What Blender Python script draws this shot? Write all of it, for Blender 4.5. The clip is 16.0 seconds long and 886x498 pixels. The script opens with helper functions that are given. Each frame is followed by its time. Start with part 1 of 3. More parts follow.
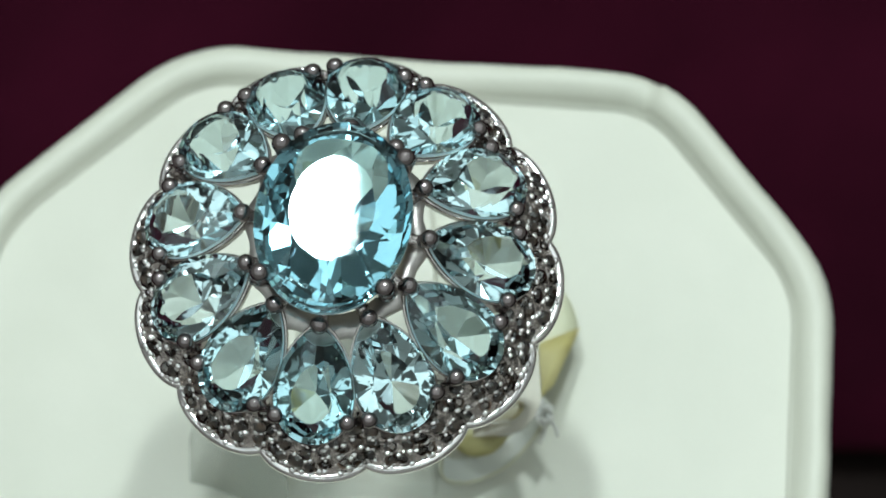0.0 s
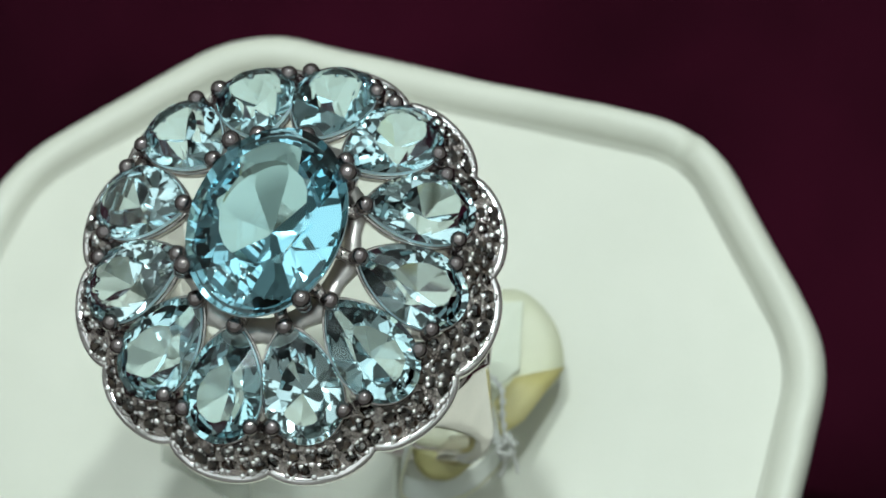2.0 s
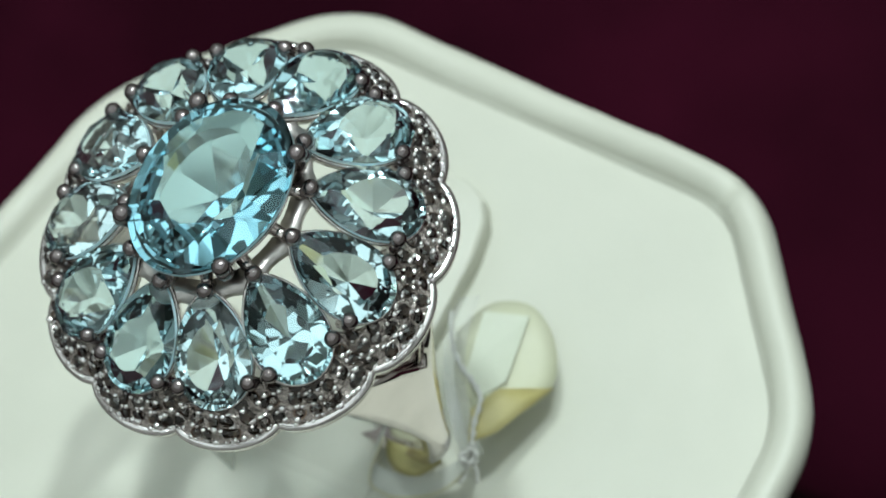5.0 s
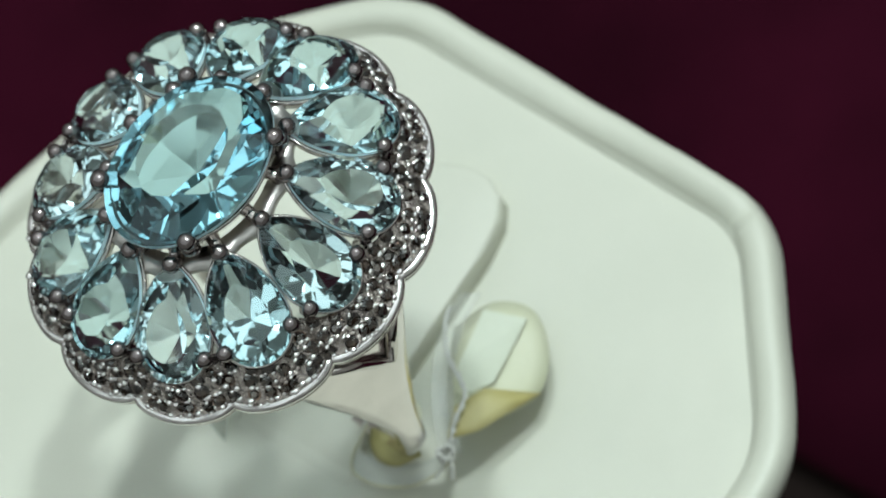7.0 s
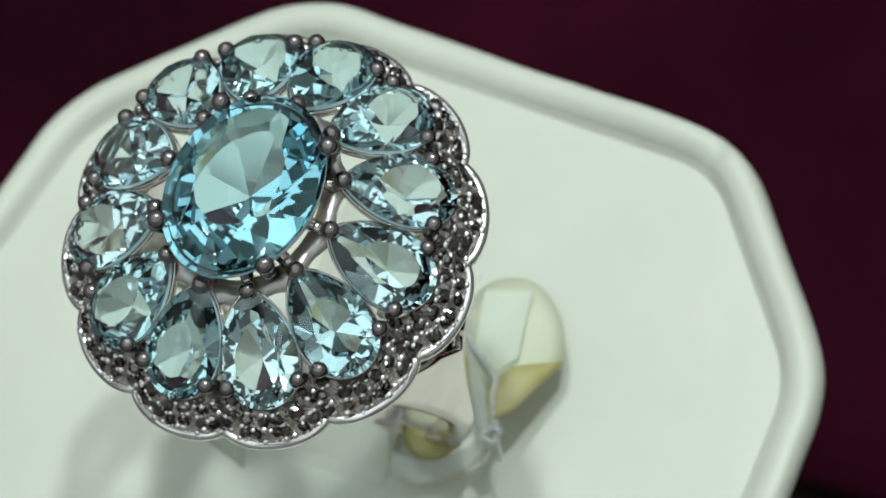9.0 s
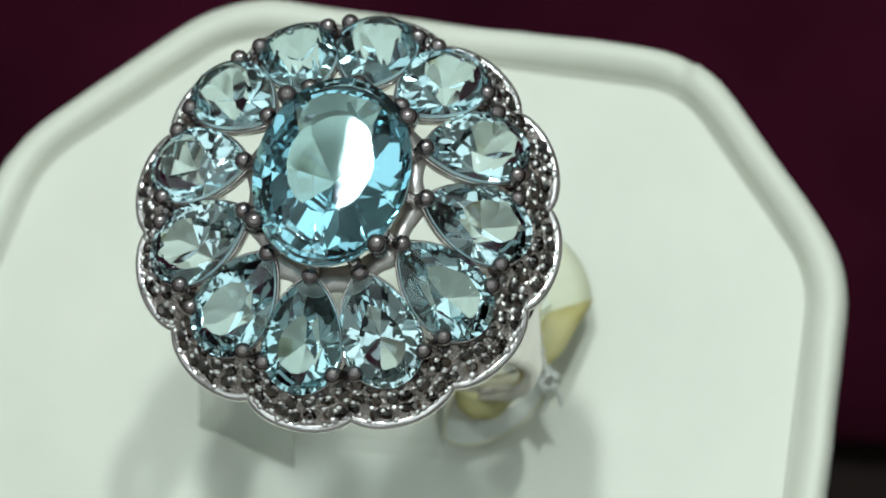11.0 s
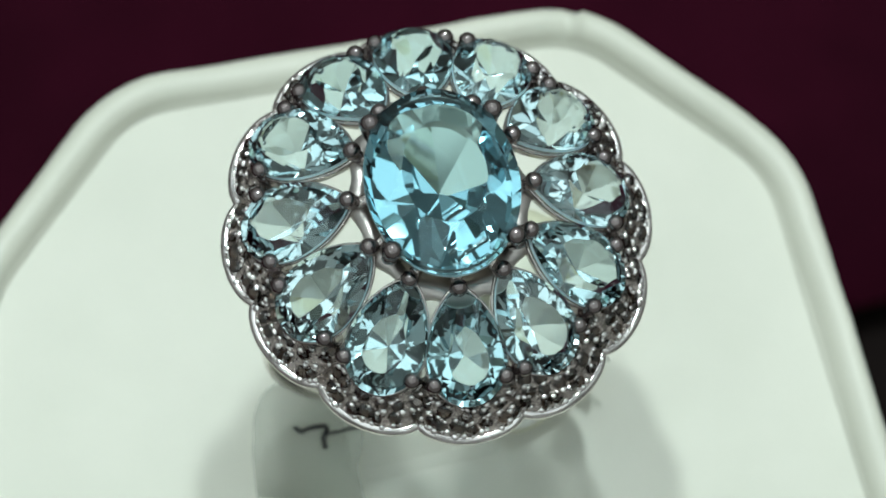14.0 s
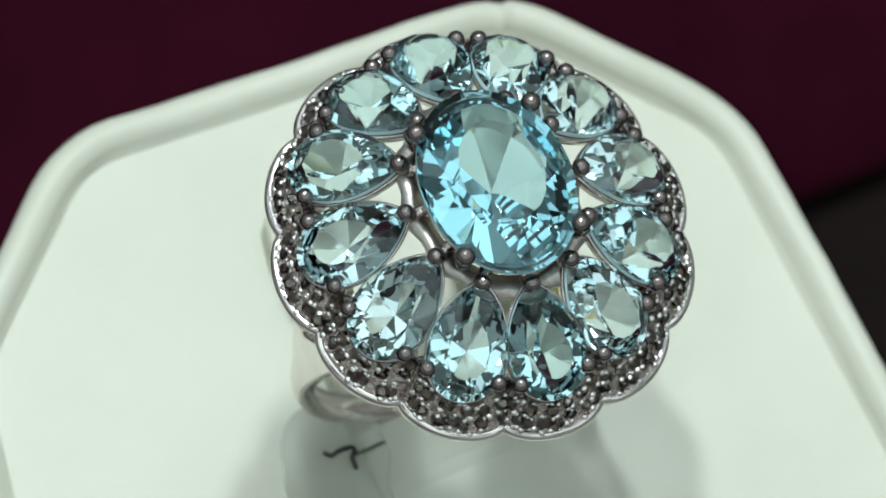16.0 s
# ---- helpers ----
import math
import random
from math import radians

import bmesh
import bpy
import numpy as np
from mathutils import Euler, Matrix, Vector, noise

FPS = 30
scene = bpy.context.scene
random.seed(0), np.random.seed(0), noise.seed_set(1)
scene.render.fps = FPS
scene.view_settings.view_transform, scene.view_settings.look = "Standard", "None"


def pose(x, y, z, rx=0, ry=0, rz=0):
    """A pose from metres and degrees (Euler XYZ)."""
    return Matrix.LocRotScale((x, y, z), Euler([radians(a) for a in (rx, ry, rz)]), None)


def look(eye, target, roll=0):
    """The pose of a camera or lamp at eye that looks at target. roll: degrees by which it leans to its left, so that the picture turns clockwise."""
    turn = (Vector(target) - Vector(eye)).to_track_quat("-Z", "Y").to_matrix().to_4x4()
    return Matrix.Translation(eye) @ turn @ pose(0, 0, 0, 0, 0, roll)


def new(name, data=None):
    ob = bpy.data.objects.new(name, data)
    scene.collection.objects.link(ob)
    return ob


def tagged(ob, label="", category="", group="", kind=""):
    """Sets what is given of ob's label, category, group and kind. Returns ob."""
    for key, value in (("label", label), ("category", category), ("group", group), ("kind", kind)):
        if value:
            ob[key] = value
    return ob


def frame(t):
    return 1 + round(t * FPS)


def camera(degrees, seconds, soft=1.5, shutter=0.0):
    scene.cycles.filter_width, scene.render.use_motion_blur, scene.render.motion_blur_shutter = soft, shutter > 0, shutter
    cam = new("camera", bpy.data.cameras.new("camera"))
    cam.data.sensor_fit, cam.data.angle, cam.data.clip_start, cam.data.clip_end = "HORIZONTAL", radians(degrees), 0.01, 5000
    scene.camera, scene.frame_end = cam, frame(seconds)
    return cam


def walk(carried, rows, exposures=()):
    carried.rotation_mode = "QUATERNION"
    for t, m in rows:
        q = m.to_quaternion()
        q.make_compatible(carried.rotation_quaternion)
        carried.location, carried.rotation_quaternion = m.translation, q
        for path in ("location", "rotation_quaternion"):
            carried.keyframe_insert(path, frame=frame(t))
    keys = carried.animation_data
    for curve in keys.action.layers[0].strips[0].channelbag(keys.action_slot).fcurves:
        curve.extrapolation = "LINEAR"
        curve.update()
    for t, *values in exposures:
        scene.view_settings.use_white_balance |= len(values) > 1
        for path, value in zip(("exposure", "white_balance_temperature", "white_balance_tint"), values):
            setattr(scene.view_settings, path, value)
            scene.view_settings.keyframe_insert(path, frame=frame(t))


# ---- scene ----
# ---- camera ----
U = 0.00084          # one design unit in metres; the pear stones are about 6 x 4 mm
cam = camera(11.194, 16.0, 1.75)
cam.data.dof.use_dof = True
cam.data.dof.focus_distance = 0.252
cam.data.dof.aperture_fstop = 60.0
PATH = [
    (0, 0.028092, -0.095564, 0.261369, 22.4319, 4.2946, 2.9030),
    (0.5, 0.039831, -0.094017, 0.260081, 22.6684, 5.5997, 6.0713),
    (1, 0.048623, -0.091757, 0.258856, 22.8465, 6.5455, 8.6155),
    (1.5, 0.056797, -0.089351, 0.257430, 23.0266, 7.5066, 10.9031),
    (2, 0.066772, -0.086565, 0.256596, 23.3087, 8.6685, 13.8236),
    (2.5, 0.074738, -0.084253, 0.255352, 23.6495, 9.6145, 16.2098),
    (3, 0.082399, -0.080794, 0.254289, 23.9041, 10.5484, 18.7700),
    (3.5, 0.089886, -0.077970, 0.253278, 24.2680, 11.4275, 21.1662),
    (4, 0.098540, -0.073707, 0.251581, 24.7360, 12.3839, 24.0841),
    (4.5, 0.106830, -0.070285, 0.249501, 25.3383, 13.3353, 26.4225),
    (4.7, 0.110028, -0.069462, 0.248934, 25.5935, 13.7377, 27.0987),
    (6.8, 0.133491, -0.052254, 0.243147, 27.2703, 16.3645, 35.9954),
    (7, 0.133691, -0.052454, 0.243147, 27.2503, 16.3645, 35.9954),
    (7.5, 0.127217, -0.056495, 0.244992, 26.6060, 15.6415, 33.7667),
    (8, 0.115235, -0.064587, 0.248443, 25.6196, 14.1030, 29.6433),
    (8.5, 0.104009, -0.071128, 0.251194, 24.8400, 12.7588, 25.9584),
    (9, 0.092126, -0.077522, 0.254098, 24.1626, 11.4122, 22.0076),
    (9.5, 0.076967, -0.084265, 0.256888, 23.5240, 9.6879, 17.3118),
    (9.7, 0.070189, -0.086534, 0.258529, 23.2170, 8.8758, 15.4779),
    (12, 0.016534, -0.098488, 0.261945, 22.5200, 2.9473, 0.4719),
    (12.5, -0.002512, -0.098537, 0.262241, 22.4982, 0.8022, -4.6332),
    (13, -0.014400, -0.098886, 0.262317, 22.7344, -0.2330, -8.6890),
    (13.5, -0.025298, -0.098208, 0.262386, 22.9478, -1.2969, -11.9358),
    (14, -0.037222, -0.096038, 0.262279, 23.1214, -2.6171, -15.1462),
    (14.5, -0.050449, -0.092574, 0.261341, 23.4326, -4.1421, -18.7890),
    (15, -0.059508, -0.089719, 0.260335, 23.7522, -5.1478, -21.4414),
    (15.5, -0.069615, -0.084967, 0.259032, 24.0396, -6.3327, -24.6215),
    (16, -0.077338, -0.080548, 0.257317, 24.2274, -7.5061, -26.5198),
]
walk(cam, [(t, pose(x, y, z, rx, ry, rz)) for t, x, y, z, rx, ry, rz in PATH],
     [(0, -0.26), (2.5, -0.28), (4.5, -0.24), (7.5, -0.25), (9.5, -0.34), (12, -0.32), (13.5, -0.3), (16, -0.23)])

# ---- light ----
world = bpy.data.worlds.new("world")
scene.world = world
world.use_nodes = True
world.node_tree.nodes["Background"].inputs["Color"].default_value = (0.02, 0.02, 0.02, 1)
world.node_tree.nodes["Background"].inputs["Strength"].default_value = 1.0
CEILING = 1.2
STRIPS = [(-0.063, 0.333, 7.2), (0.163, 0.372, 7.2)]
# small lamps added out of view to put glints in stones and metal
GLINT_LAMPS = [(-0.50, 0.12, 0.036, 0.24), (-0.75, -0.30, 0.034, 0.16), (0.85, -0.10, 0.034, 0.16),
         (0.10, 0.70, 0.036, 0.24), (-0.10, -0.70, 0.034, 0.16), (0.25, 0.55, 0.036, 0.24)]
# unseen fill panels, added so that the stones' facets have something bright to mirror
FILL_PANELS = [(-0.85, 1.2, 1.5), (0.85, 1.2, 1.5), (0.0, 1.2, 1.5), (-1.2, 0.4, 1.2), (1.2, 0.4, 1.2), (-1.2, -0.45, 1.0), (1.2, -0.45, 1.0), (-0.85, -1.2, 1.0), (0.0, -1.2, 1.0), (0.85, -1.2, 1.0),
          (-0.42, -0.51, 1.2), (0.42, -0.51, 1.2), (0.0, 0.05, 1.2), (-0.62, 0.5, 0.9), (0.72, 0.5, 0.9)]


def add_fill_panel(x, y, watts):
    data = bpy.data.lights.new("fill_panel_light", "AREA")
    data.shape, data.size, data.energy = "SQUARE", 0.55, watts
    data.color = (0.845, 0.975, 0.985)
    ob = new("fill_panel_light", data)
    ob.location = (x, y, CEILING - 0.02)


def add_strip(tx, ty, watts):
    data = bpy.data.lights.new("strip_light", "AREA")
    data.shape, data.size, data.size_y, data.energy = "RECTANGLE", 0.058, 0.10, watts
    data.color = (0.845, 0.975, 0.985)
    ob = new("strip_light", data)
    at = Vector((tx, ty, 1.0)) * (CEILING - 0.05)
    z = (at - Vector((0, 0, 0.02))).normalized()
    x = Vector((0, 1, 0)).cross(z).normalized()
    ob.matrix_world = Matrix.Translation(at) @ Matrix((x, z.cross(x), z)).transposed().to_4x4()
    return at


def add_glint_lamp(tx, ty, radius, watts):
    data = bpy.data.lights.new("glint_bulb", "AREA")
    data.shape, data.size, data.energy = "DISK", radius * 2, watts
    data.color = (0.845, 0.975, 0.985)
    ob = new("glint_bulb", data)
    at = Vector((tx, ty, 1.0)) * (CEILING - 0.03)
    ob.matrix_world = look(at, (0, 0, 0.02))
    return at


# ---- materials ----
def material(name):
    m = bpy.data.materials.new(name)
    m.use_nodes = True
    nodes, links = m.node_tree.nodes, m.node_tree.links
    return m, nodes, links, nodes["Principled BSDF"]


def noise_node(nodes, links, scale, detail=4.0, rough=0.55):
    c = nodes.new("ShaderNodeTexCoord")
    n = nodes.new("ShaderNodeTexNoise")
    n.inputs["Scale"].default_value, n.inputs["Detail"].default_value, n.inputs["Roughness"].default_value = scale, detail, rough
    links.new(c.outputs["Object"], n.inputs["Vector"])
    return n


def ramp_node(nodes, links, source, low, high, a=0.35, b=0.65):
    r = nodes.new("ShaderNodeValToRGB")
    r.color_ramp.elements[0].position, r.color_ramp.elements[0].color = a, (*low, 1)
    r.color_ramp.elements[1].position, r.color_ramp.elements[1].color = b, (*high, 1)
    links.new(source, r.inputs["Fac"])
    return r


def bump_node(nodes, links, source, p, strength, distance):
    b = nodes.new("ShaderNodeBump")
    b.inputs["Strength"].default_value, b.inputs["Distance"].default_value = strength, distance
    links.new(source, b.inputs["Height"])
    links.new(b.outputs["Normal"], p.inputs["Normal"])
    return b


def gem_material(name, low, high, ior=1.60):
    m, nodes, links, p = material(name)
    info = nodes.new("ShaderNodeObjectInfo")
    r = ramp_node(nodes, links, info.outputs["Random"], low, high, 0.0, 1.0)
    glass = nodes.new("ShaderNodeBsdfGlass")
    glass.inputs["Roughness"].default_value, glass.inputs["IOR"].default_value = 0.0, ior
    links.new(r.outputs["Color"], glass.inputs["Color"])
    links.new(glass.outputs["BSDF"], nodes["Material Output"].inputs["Surface"])
    nodes.remove(p)
    return m


def metal_material(name, base, rough, grain, strength, relief=0.0001):
    m, nodes, links, p = material(name)
    n = noise_node(nodes, links, grain)
    r = ramp_node(nodes, links, n.outputs["Fac"], tuple(c * 0.86 for c in base), base)
    links.new(r.outputs["Color"], p.inputs["Base Color"])
    p.inputs["Metallic"].default_value = 1.0
    q = nodes.new("ShaderNodeMapRange")
    q.inputs["To Min"].default_value, q.inputs["To Max"].default_value = rough * 0.6, rough * 1.4
    links.new(n.outputs["Fac"], q.inputs["Value"])
    links.new(q.outputs["Result"], p.inputs["Roughness"])
    bump_node(nodes, links, n.outputs["Fac"], p, strength, relief)
    return m


def leather_material():
    m, nodes, links, p = material("white_leatherette")
    n = noise_node(nodes, links, 60.0)
    r = ramp_node(nodes, links, n.outputs["Fac"], (0.545, 0.55, 0.462), (0.59, 0.59, 0.50))
    links.new(r.outputs["Color"], p.inputs["Base Color"])
    p.inputs["Roughness"].default_value = 0.5
    g = noise_node(nodes, links, 2600.0, 3.0)
    fine = bump_node(nodes, links, g.outputs["Fac"], p, 0.12, 0.00008)
    w = noise_node(nodes, links, 110.0, 2.0)
    soft = nodes.new("ShaderNodeBump")
    soft.inputs["Strength"].default_value, soft.inputs["Distance"].default_value = 0.5, 0.0006
    links.new(w.outputs["Fac"], soft.inputs["Height"])
    links.new(soft.outputs["Normal"], fine.inputs["Normal"])
    return m


def cloth_material():
    m, nodes, links, p = material("maroon_velvet")
    n = noise_node(nodes, links, 30.0, 5.0)
    r = ramp_node(nodes, links, n.outputs["Fac"], (0.015, 0.0008, 0.0044), (0.029, 0.0019, 0.0085))
    links.new(r.outputs["Color"], p.inputs["Base Color"])
    p.inputs["Roughness"].default_value = 0.9
    p.inputs["Specular IOR Level"].default_value = 0.05
    g = noise_node(nodes, links, 1500.0, 2.0)
    bump_node(nodes, links, g.outputs["Fac"], p, 0.4, 0.0004)
    return m


def plain_material(name, low, high, scale, rough, trans=0.0):
    m, nodes, links, p = material(name)
    n = noise_node(nodes, links, scale)
    r = ramp_node(nodes, links, n.outputs["Fac"], low, high)
    links.new(r.outputs["Color"], p.inputs["Base Color"])
    p.inputs["Roughness"].default_value = rough
    p.inputs["Transmission Weight"].default_value = trans
    return m


TOPAZ = gem_material("sky_blue_topaz", (0.868, 0.982, 1.0), (0.93, 0.992, 1.0), 1.61)
DEEP = gem_material("deep_blue_topaz", (0.79, 0.957, 0.998), (0.79, 0.957, 0.998), 1.61)
CLEAR = gem_material("white_topaz", (0.90, 0.90, 0.88), (0.97, 0.97, 0.97), 2.0)
SILVER = metal_material("polished_silver", (0.66, 0.61, 0.58), 0.06, 900.0, 0.04)
# same silver for the prongs, darkened in its base to imitate dark reflections
PRONG = metal_material("reflection_dark_silver", (0.31, 0.27, 0.268), 0.12, 900.0, 0.04)
BEADED = metal_material("pave_silver", (0.62, 0.56, 0.52), 0.20, 2600.0, 1.0, 0.0004)
GRAIN = metal_material("grain_silver", (0.98, 0.96, 0.94), 0.17, 2200.0, 0.3)
# dark brown base stands in for the shade inside the drilled stone holes
SEAT = metal_material("pit_shade_silver", (0.17, 0.12, 0.09), 0.08, 1800.0, 0.8)
GALLERY = metal_material("satin_silver", (0.56, 0.53, 0.50), 0.34, 1500.0, 0.2)
BAND = metal_material("smooth_silver", (0.78, 0.715, 0.69), 0.12, 250.0, 0.02)
BRIGHT = metal_material("bright_silver", (0.96, 0.92, 0.90), 0.12, 700.0, 0.1)
LEATHER = leather_material()
VELVET = cloth_material()
GIRDLE = plain_material("frosted_girdle", (0.58, 0.83, 0.90), (0.72, 0.91, 0.95), 700.0, 0.55, 0.25)
CREAM = plain_material("cream_plastic", (0.58, 0.59, 0.40), (0.65, 0.655, 0.50), 120.0, 0.6, 0.1)
PALE = plain_material("pale_cream_plastic", (0.60, 0.63, 0.50), (0.66, 0.69, 0.57), 150.0, 0.6, 0.1)
STRAW = plain_material("straw_plastic", (0.46, 0.45, 0.30), (0.58, 0.57, 0.42), 300.0, 0.35, 0.1)
OLIVE = plain_material("olive_plastic", (0.26, 0.23, 0.08), (0.42, 0.38, 0.16), 260.0, 0.4, 0.15)
FILM = plain_material("clear_film", (0.75, 0.77, 0.71), (0.80, 0.81, 0.77), 150.0, 0.25)
FILM.node_tree.nodes["Principled BSDF"].inputs["Alpha"].default_value = 0.22
MILK = plain_material("white_plastic", (0.70, 0.73, 0.67), (0.76, 0.78, 0.73), 150.0, 0.3)
MILK.node_tree.nodes["Principled BSDF"].inputs["Alpha"].default_value = 0.75
TISSUE = plain_material("thin_white_paper", (0.51, 0.545, 0.47), (0.57, 0.59, 0.52), 200.0, 0.6)
TISSUE.node_tree.nodes["Principled BSDF"].inputs["Alpha"].default_value = 0.32
YELLOW = plain_material("yellowed_plastic", (0.50, 0.43, 0.13), (0.62, 0.56, 0.26), 200.0, 0.6, 0.3)
PAPER = plain_material("white_paper", (0.51, 0.545, 0.47), (0.57, 0.59, 0.52), 200.0, 0.6)
INK = plain_material("black_ink", (0.012, 0.012, 0.014), (0.03, 0.03, 0.032), 900.0, 0.5)
THREAD = plain_material("white_thread", (0.54, 0.54, 0.50), (0.62, 0.62, 0.58), 1500.0, 0.8)
WOOD = plain_material("dark_wood", (0.005, 0.003, 0.0025), (0.010, 0.006, 0.005), 25.0, 0.8)
WOOD.node_tree.nodes["Principled BSDF"].inputs["Specular IOR Level"].default_value = 0.08
TILE = plain_material("grey_floor_tile", (0.34, 0.33, 0.31), (0.42, 0.41, 0.39), 4.0, 0.4)
GREYWASH = plain_material("grey_ceiling_paint", (0.58, 0.57, 0.57), (0.64, 0.63, 0.63), 3.0, 0.9)
PLASTER = plain_material("plaster", (0.50, 0.48, 0.46), (0.56, 0.54, 0.52), 3.0, 0.9)


# ---- building helpers ----
def link_mesh(name, bm, mat, smooth=False):
    bmesh.ops.recalc_face_normals(bm, faces=bm.faces)
    me = bpy.data.meshes.new(name)
    if smooth:
        for f in bm.faces:
            f.smooth = True
    bm.to_mesh(me)
    bm.free()
    me.materials.append(mat)
    return me


def stone_mesh_of(name, bm, mat):
    """A cut stone, polished but for its ground girdle."""
    me = link_mesh(name, bm, mat)
    me.materials.append(GIRDLE)
    for f in me.polygons:
        f.material_index = 1 if abs(f.normal.z) < 0.05 else 0
    return me


def put(name, me, parent=None, m=None, label=""):
    ob = new(name, me)
    if parent:
        ob.parent = parent
    if m:
        ob.matrix_local = m
    return tagged(ob, label)


def part(name, bm, mat, parent, label="", m=None, smooth=False):
    return put(name, link_mesh(name, bm, mat, smooth), parent, m, label)


def sized(m):
    """A pose whose place is in design units, with that place in metres."""
    m = m.copy()
    m.translation = m.translation * U
    return m


def tube(bm, points, radius, sides=8, closed=False, flat=1.0):
    """A round wire along points, in design units; radius may be a list."""
    pts = [Vector(p) for p in points]
    n = len(pts)
    rad = radius if isinstance(radius, (list, tuple)) else [radius] * n
    rings, up = [], None
    for i, p in enumerate(pts):
        a = pts[(i - 1) % n] if closed or i else p
        b = pts[(i + 1) % n] if closed or i < n - 1 else p
        ahead = (b - a).normalized()
        if up is None:
            up = ahead.orthogonal().normalized() if abs(ahead.z) > 0.9 else Vector((0, 0, 1))
        side = ahead.cross(up).normalized()
        up = side.cross(ahead).normalized()
        rings.append([bm.verts.new((p + side * (math.cos(q) * rad[i] * flat) + up * (math.sin(q) * rad[i])) * U)
                      for q in (2 * math.pi * k / sides for k in range(sides))])
    for i in range(n if closed else n - 1):
        r, s = rings[i], rings[(i + 1) % n]
        for k in range(sides):
            bm.faces.new((r[k], r[(k + 1) % sides], s[(k + 1) % sides], s[k]))
    if not closed:
        bm.faces.new(rings[0][::-1])
        bm.faces.new(rings[-1])
    return bm


def ball(bm, at, radius, squash=1.0, seg=12, rings=8):
    m = Matrix.Translation(Vector(at) * U) @ Matrix.Diagonal((1, 1, squash, 1))
    bmesh.ops.create_uvsphere(bm, u_segments=seg, v_segments=rings, radius=radius * U, matrix=m)
    return bm


def prism(bm, outline, z0, z1, bevel=0.0):
    """A slab over an outline of (x, y), in design units."""
    low = [bm.verts.new((x * U, y * U, z0 * U)) for x, y in outline]
    high = [bm.verts.new((x * U, y * U, z1 * U)) for x, y in outline]
    n = len(outline)
    for i in range(n):
        bm.faces.new((low[i], low[(i + 1) % n], high[(i + 1) % n], high[i]))
    bm.faces.new(low[::-1])
    top = bm.faces.new(high)
    if bevel:
        bmesh.ops.bevel(bm, geom=list(top.edges), offset=bevel * U, segments=3, affect="EDGES", profile=0.5)
    return bm


# ---- gems ----
def oval_outline(a, b):
    return lambda q: (a * math.cos(q), b * math.sin(q))


def pear_outline(length, width):
    """Point at x = 0, round end at x = length."""
    def at(q):
        s = math.sin(q / 2)
        return length * (1 - math.cos(q)) / 2, -width * 0.581 * math.sin(q) * max(s, 0.0) ** 0.5
    return at


def cut(bm, co, no):
    """Grinds one flat facet: takes off all that lies beyond the plane and closes the wound."""
    bmesh.ops.bisect_plane(bm, geom=bm.verts[:] + bm.edges[:] + bm.faces[:], dist=1e-5, plane_co=co, plane_no=no, clear_outer=True)
    rim = [e for e in bm.edges if e.is_boundary]
    if len(rim) > 2:
        bmesh.ops.contextual_create(bm, geom=rim)


def gem(outline, centre, table, crown, girdle, depth, mains=8, uneven=0.0, shift=0.5, low=1.012, high=1.07, fine=False):
    """A brilliant cut, ground facet by facet: table, bezels, halves and stars above, mains and halves below."""
    bm = bmesh.new()
    n = 80
    ring = [outline(2 * math.pi * (i + 0.5) / n) for i in range(n)]
    top, base = [[bm.verts.new((x, y, z)) for x, y in ring] for z in (girdle + crown * 1.5, -girdle - depth * 1.5)]
    for i in range(n):
        bm.faces.new((base[i], base[(i + 1) % n], top[(i + 1) % n], top[i]))
    bm.faces.new(top)
    bm.faces.new(base[::-1])
    bmesh.ops.recalc_face_normals(bm, faces=bm.faces[:])
    middle = Vector((*centre, 0))

    def facet(q, a, b, level_a, level_b):
        """A plane along the outline's edge at q, from the share a of the way out at one level to the share b at another."""
        p, ahead, back = (Vector((*outline(v), 0)) for v in (q, q + 0.02, q - 0.02))
        run = ahead - back
        one = middle + (p - middle) * a + Vector((0, 0, level_a))
        two = middle + (p - middle) * b + Vector((0, 0, level_b))
        no = run.cross(two - one).normalized()
        cut(bm, one, no if no.dot(one - middle) > 0 else -no)

    def loose():
        return 1 + random.uniform(-uneven, uneven)

    step = 2 * math.pi / mains
    drop = depth * 0.13 if fine else 0.0
    cut(bm, (0, 0, girdle + crown), (uneven * random.uniform(-0.4, 0.4), uneven * random.uniform(-0.4, 0.4), 1))
    for i in range(mains):
        q = (i + shift) * step
        facet(q, 1.0, table, girdle, girdle + crown * loose())
        facet(q, 1.0, 0.0, -girdle - drop, -girdle - depth * loose())
    for i in range(mains):
        for side in (-0.25, 0.25):
            q = (i + shift + side) * step
            facet(q, 1.0, table, girdle, girdle + crown * high * loose())
            facet(q, 1.0, 0.0, -girdle - drop, -girdle - depth * (low + random.uniform(0, uneven)))
        for side in (-0.375, -0.125, 0.125, 0.375) if fine else ():
            facet((i + shift + side) * step, 1.0, 0.80, -girdle, -girdle - drop - (depth - drop) * 0.2 * loose())
        facet((i + shift + 0.5) * step, table * 1.02, 1.0, girdle + crown, girdle + crown * 0.34 * loose())
    bmesh.ops.remove_doubles(bm, verts=bm.verts[:], dist=0.008)
    bmesh.ops.scale(bm, vec=(U, U, U), verts=bm.verts[:])
    return bm


# ---- room ----
def box(x0, y0, z0, x1, y1, z1):
    bm = bmesh.new()
    bmesh.ops.create_cube(bm, size=1.0, matrix=Matrix.Translation(((x0 + x1) / 2, (y0 + y1) / 2, (z0 + z1) / 2))
                          @ Matrix.Diagonal((x1 - x0, y1 - y0, z1 - z0, 1)))
    return bm


def structure(name, bm, mat, label):
    return tagged(part(name, bm, mat, None, label), "", name.split("_")[0], "", "structure")


